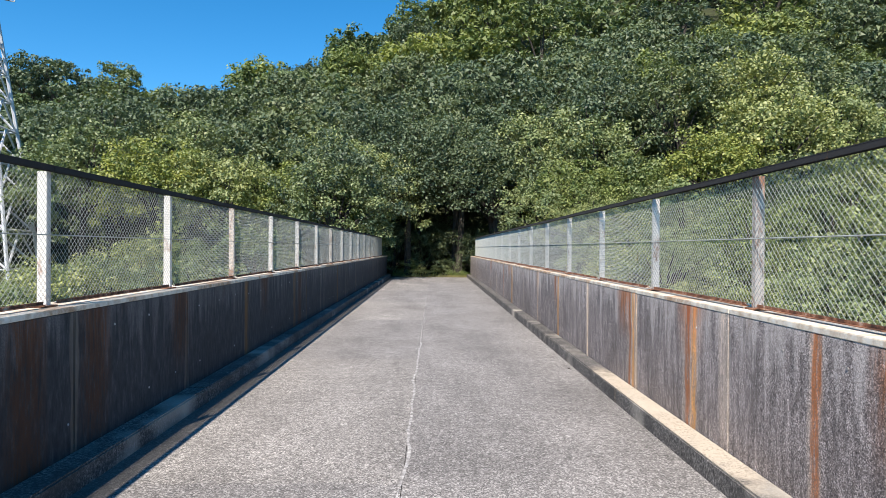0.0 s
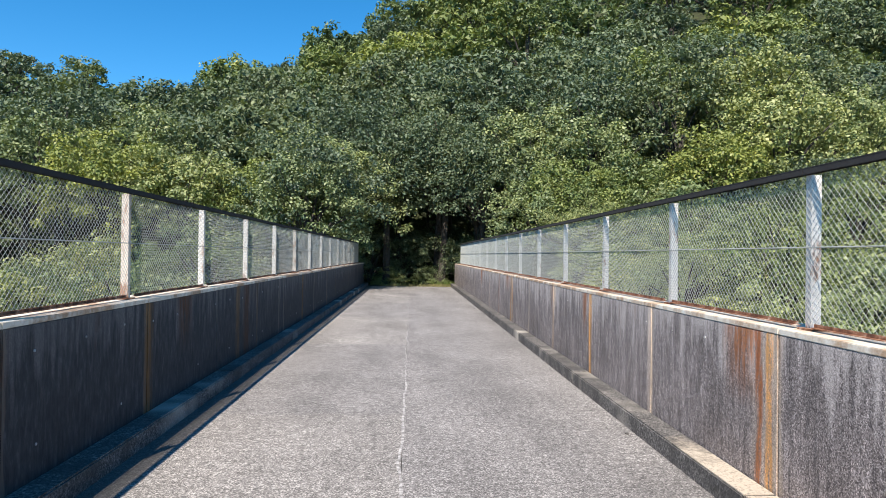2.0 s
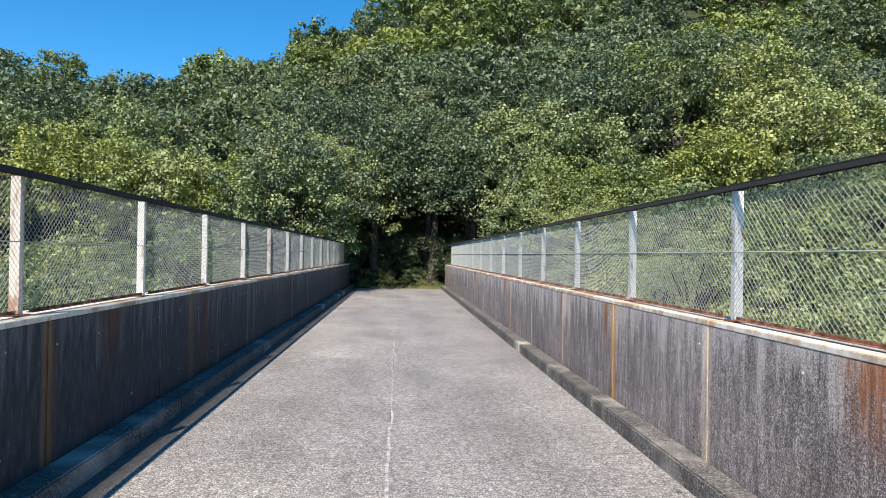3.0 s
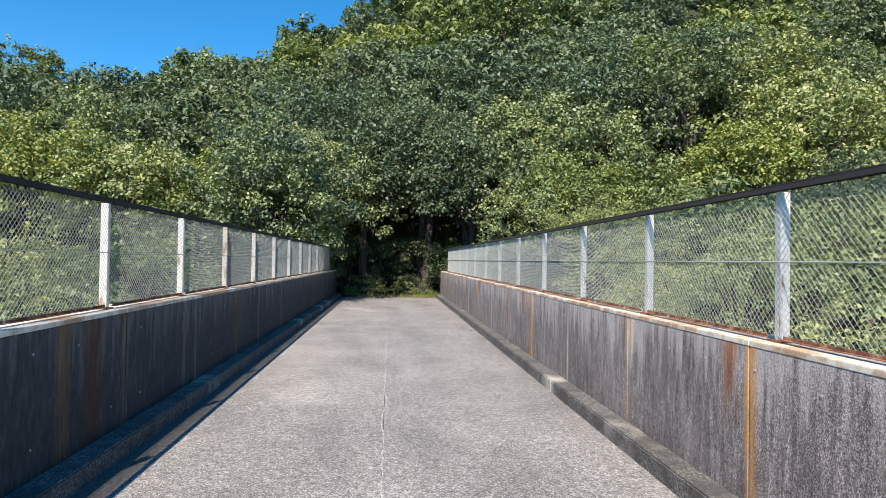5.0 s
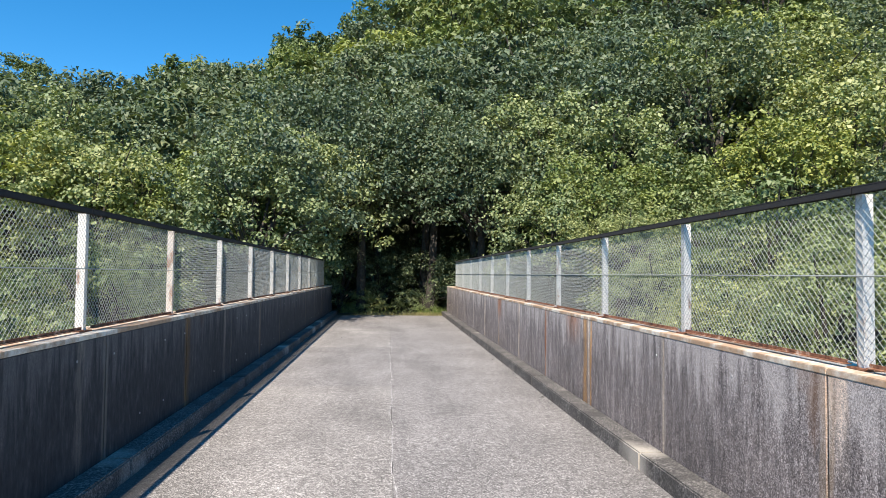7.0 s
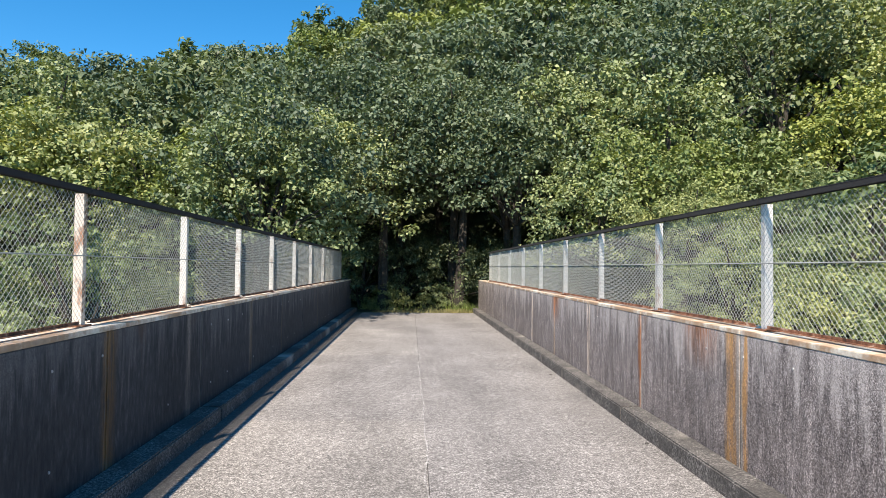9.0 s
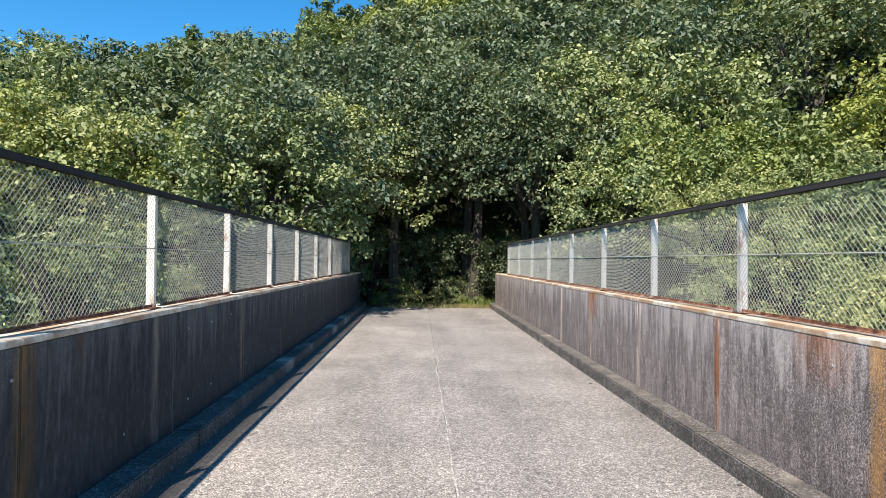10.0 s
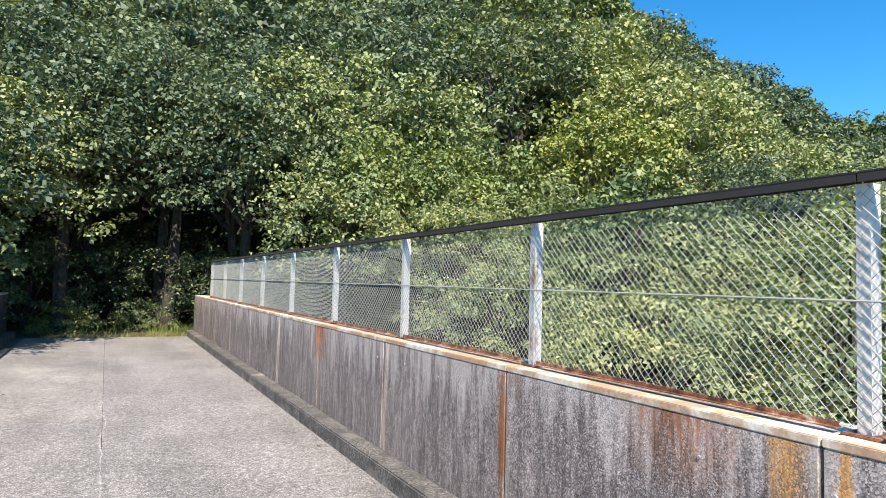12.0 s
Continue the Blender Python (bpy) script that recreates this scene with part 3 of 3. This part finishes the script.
    for s in (-1, 1):
        y = 3.0
        while y < 26:
            x = 6.6 + rng.uniform(0, 1.0)
            while x < 17.5:
                if s > 0:
                    top = -0.6 + 0.16 * x + max(0, y - 8) * 0.2 + rng.uniform(-0.6, 0.6)
                else:
                    top = -0.6 + 0.07 * x + max(0, y - 12) * 0.2 + rng.uniform(-0.6, 0.6) - (1.8 if x > 14 else 0)
                spots.append((s * x, y + rng.uniform(-1, 1), top, rng.uniform(0.85, 1.15), 3 if s > 0 and x < 9.5 else rng.choice((0, 0, 1, 2))))
                x += 3.2 if s > 0 else 4.0
            y += 3.1
    # shaded undergrowth where the path enters the wood
    for x, y, top, sc in ((-3.4, 31.0, 2.2, 0.75), (-2.2, 33.0, 2.8, 0.85), (-0.4, 34.4, 2.9, 0.85), (1.6, 33.6, 2.8, 0.85), (3.2, 32.0, 2.7, 0.8),
                          (3.9, 30.2, 2.3, 0.7), (-4.6, 29.6, 1.9, 0.7), (0.4, 37.5, 3.6, 0.9), (-2.2, 37.0, 3.4, 0.9), (3.0, 36.6, 3.4, 0.9), (1.0, 32.6, 1.0, 0.5), (-1.0, 32.4, 0.9, 0.5)):
        spots.append((x, y, top, sc, 2 if sc > 0.6 else 0))
    spread(shrub, spots, rng)
    pale = make_tree(21, 1.25, 4.6, 0.22, LEAF_PALE, 60, 90, "silvery pale tree standing out on the slope")
    pale.matrix_basis = pose(-3.0, 55.5, 13.9)


make_woods()


# ---- mast, undergrowth and small things ----
def make_mast():
    """Lattice steel mast beyond the fence, with an arm near its top."""
    mast = tagged(new("lattice_mast"), "grey lattice steel mast standing among trees", "mast")
    base = -4.6
    half = lambda z: max(0.32, 2.36 - 0.12 * z)
    corner = lambda z, i: Vector((half(z) * (1, 1, -1, -1)[i % 4], half(z) * (1, -1, -1, 1)[i % 4], z - base))
    levels = [base, -2.2, 0.2, 2.4, 4.5, 6.4, 8.2, 9.9, 11.5, 13.0, 14.4, 15.7, 16.9, 17.6]
    for i in range(4):
        bm = bmesh.new()
        rod(bm, corner(levels[0], i), corner(levels[-1], i), 0.115, 0.095, 6)
        part("leg", bm, STEEL, mast)
    for a, b in zip(levels, levels[1:]):
        for i in range(4):
            mid = (corner(b, i) + corner(b, i + 1)) / 2
            for p, q in ((corner(a, i), corner(a, i + 1)), (corner(a, i), mid), (corner(a, i + 1), mid)):
                bm = bmesh.new()
                rod(bm, p, q, 0.062, 0.062, 4)
                part("brace", bm, STEEL, mast)
    bm = bmesh.new()
    u = Vector((0.86, 0.5, 0))
    z = 15.8 - base
    rod(bm, (0, 0, z), u * 1.7 + Vector((0, 0, z)), 0.05, 0.04, 5)
    rod(bm, (0, 0, z + 1.0), u * 1.7 + Vector((0, 0, z + 0.5)), 0.05, 0.04, 5)
    rod(bm, u * 1.7 + Vector((0, 0, z)), u * 1.7 + Vector((0, 0, z + 0.5)), 0.04, 0.04, 5)
    rod(bm, u * 1.3 + Vector((0, 0, z)), u * 1.3 + Vector((0, 0, z + 0.6)), 0.12, 0.12, 8)
    part("arm", bm, STEEL, mast)
    mast.matrix_basis = pose(-25.6, 33.4, base, 0, 0, 12)


def make_blades(name, label, material, spots, height, seed):
    rng = np.random.default_rng(seed)
    faces = []
    for x0, x1, y0, y1, n in spots:
        p = np.stack([rng.uniform(x0, x1, n), rng.uniform(y0, y1, n), np.full(n, -0.05)], 1)
        h = height * rng.uniform(0.35, 1.2, (n, 1))
        lean = rng.normal(size=(n, 3)) * 0.35 * h
        lean[:, 2] = 0
        a = rng.uniform(0, math.tau, n)
        w = np.stack([np.cos(a), np.sin(a), np.zeros(n)], 1) * rng.uniform(0.006, 0.016, (n, 1))
        up = np.array([0, 0, 1.0]) * h
        faces.append(np.stack([p - w, p + w, p + up + lean + w * 0.2, p + up + lean - w * 0.2], 1))
    ob = quads(name, np.concatenate(faces), material)
    return tagged(ob, label, "grass", kind="stuff")


def make_small():
    make_mast()
    make_blades("grass", "sunlit green weeds at the end of the deck", GRASS, ((-2.0, 2.4, 31.0, 32.4, 160), (1.1, 2.7, 29.9, 30.6, 420), (-6, -2.6, 28, 31, 400)), 0.3, 5)
    make_blades("dry_grass", "dry straw-coloured grass along the deck's end", STRAW, ((0.5, 2.4, 29.55, 30.0, 900), (-1.5, 1.0, 29.6, 29.9, 300)), 0.16, 6)
    # pale plugs in the formwork holes of the parapets
    for s in (-1, 1):
        wall = bpy.data.objects["wall_west" if s < 0 else "wall_east"]
        rng = random.Random(30 + s)
        bm = bmesh.new()
        bmesh.ops.create_cone(bm, cap_ends=True, segments=10, radius1=0.01, radius2=0.008, depth=0.006)
        bmesh.ops.rotate(bm, matrix=Matrix.Rotation(-s * math.pi / 2, 3, "Y"), verts=bm.verts)
        plug = part("tie_plug", bm, SEAM, wall, "pale mortar plug")
        first = True
        y = -6.0
        while y < 29:
            for z in (0.915, 0.33):
                if rng.random() < 0.35 or (z < 0.5 and s > 0):
                    continue
                m = pose(s * (XW - 0.002), y + rng.uniform(-0.02, 0.02), z + rng.uniform(-0.015, 0.015))
                if first:
                    plug.matrix_basis, first = m, False
                else:
                    again(plug, m, wall)
            y += 0.6
    # chalk scrawl and flecks of litter on the deck
    bm = bmesh.new()
    pts = [Vector((-1.33 + 0.05 * math.sin(i * 1.3) - 0.012 * i, 9.5 - 0.06 * i, 0.005)) for i in range(10)]
    for a, b in zip(pts, pts[1:]):
        n = Vector((-(b - a).y, (b - a).x, 0)).normalized() * 0.011
        bm.faces.new([bm.verts.new(v) for v in (a - n, a + n, b + n, b - n)])
    part("chalk_mark", bm, SEAM, bpy.data.objects["floor"], "faint pale scrawl")
    rng = random.Random(8)
    for i in range(26):
        bm = bmesh.new()
        bmesh.ops.create_icosphere(bm, subdivisions=1, radius=rng.uniform(0.008, 0.022))
        for v in bm.verts:
            v.co *= rng.uniform(0.7, 1.2)
            v.co.z *= 0.5
        e = rng.random()
        x = rng.choice((1.9, 1.93, 1.86)) if e < 0.6 else rng.uniform(-1.6, 1.7)
        ob = part("pebble", bm, KERB if e < 0.5 else SEAM)
        ob.location = (x, rng.uniform(-2, 28), 0.006)
        tagged(ob, "small pale stone chip lying on the deck", "pebble", "deck litter")


make_small()
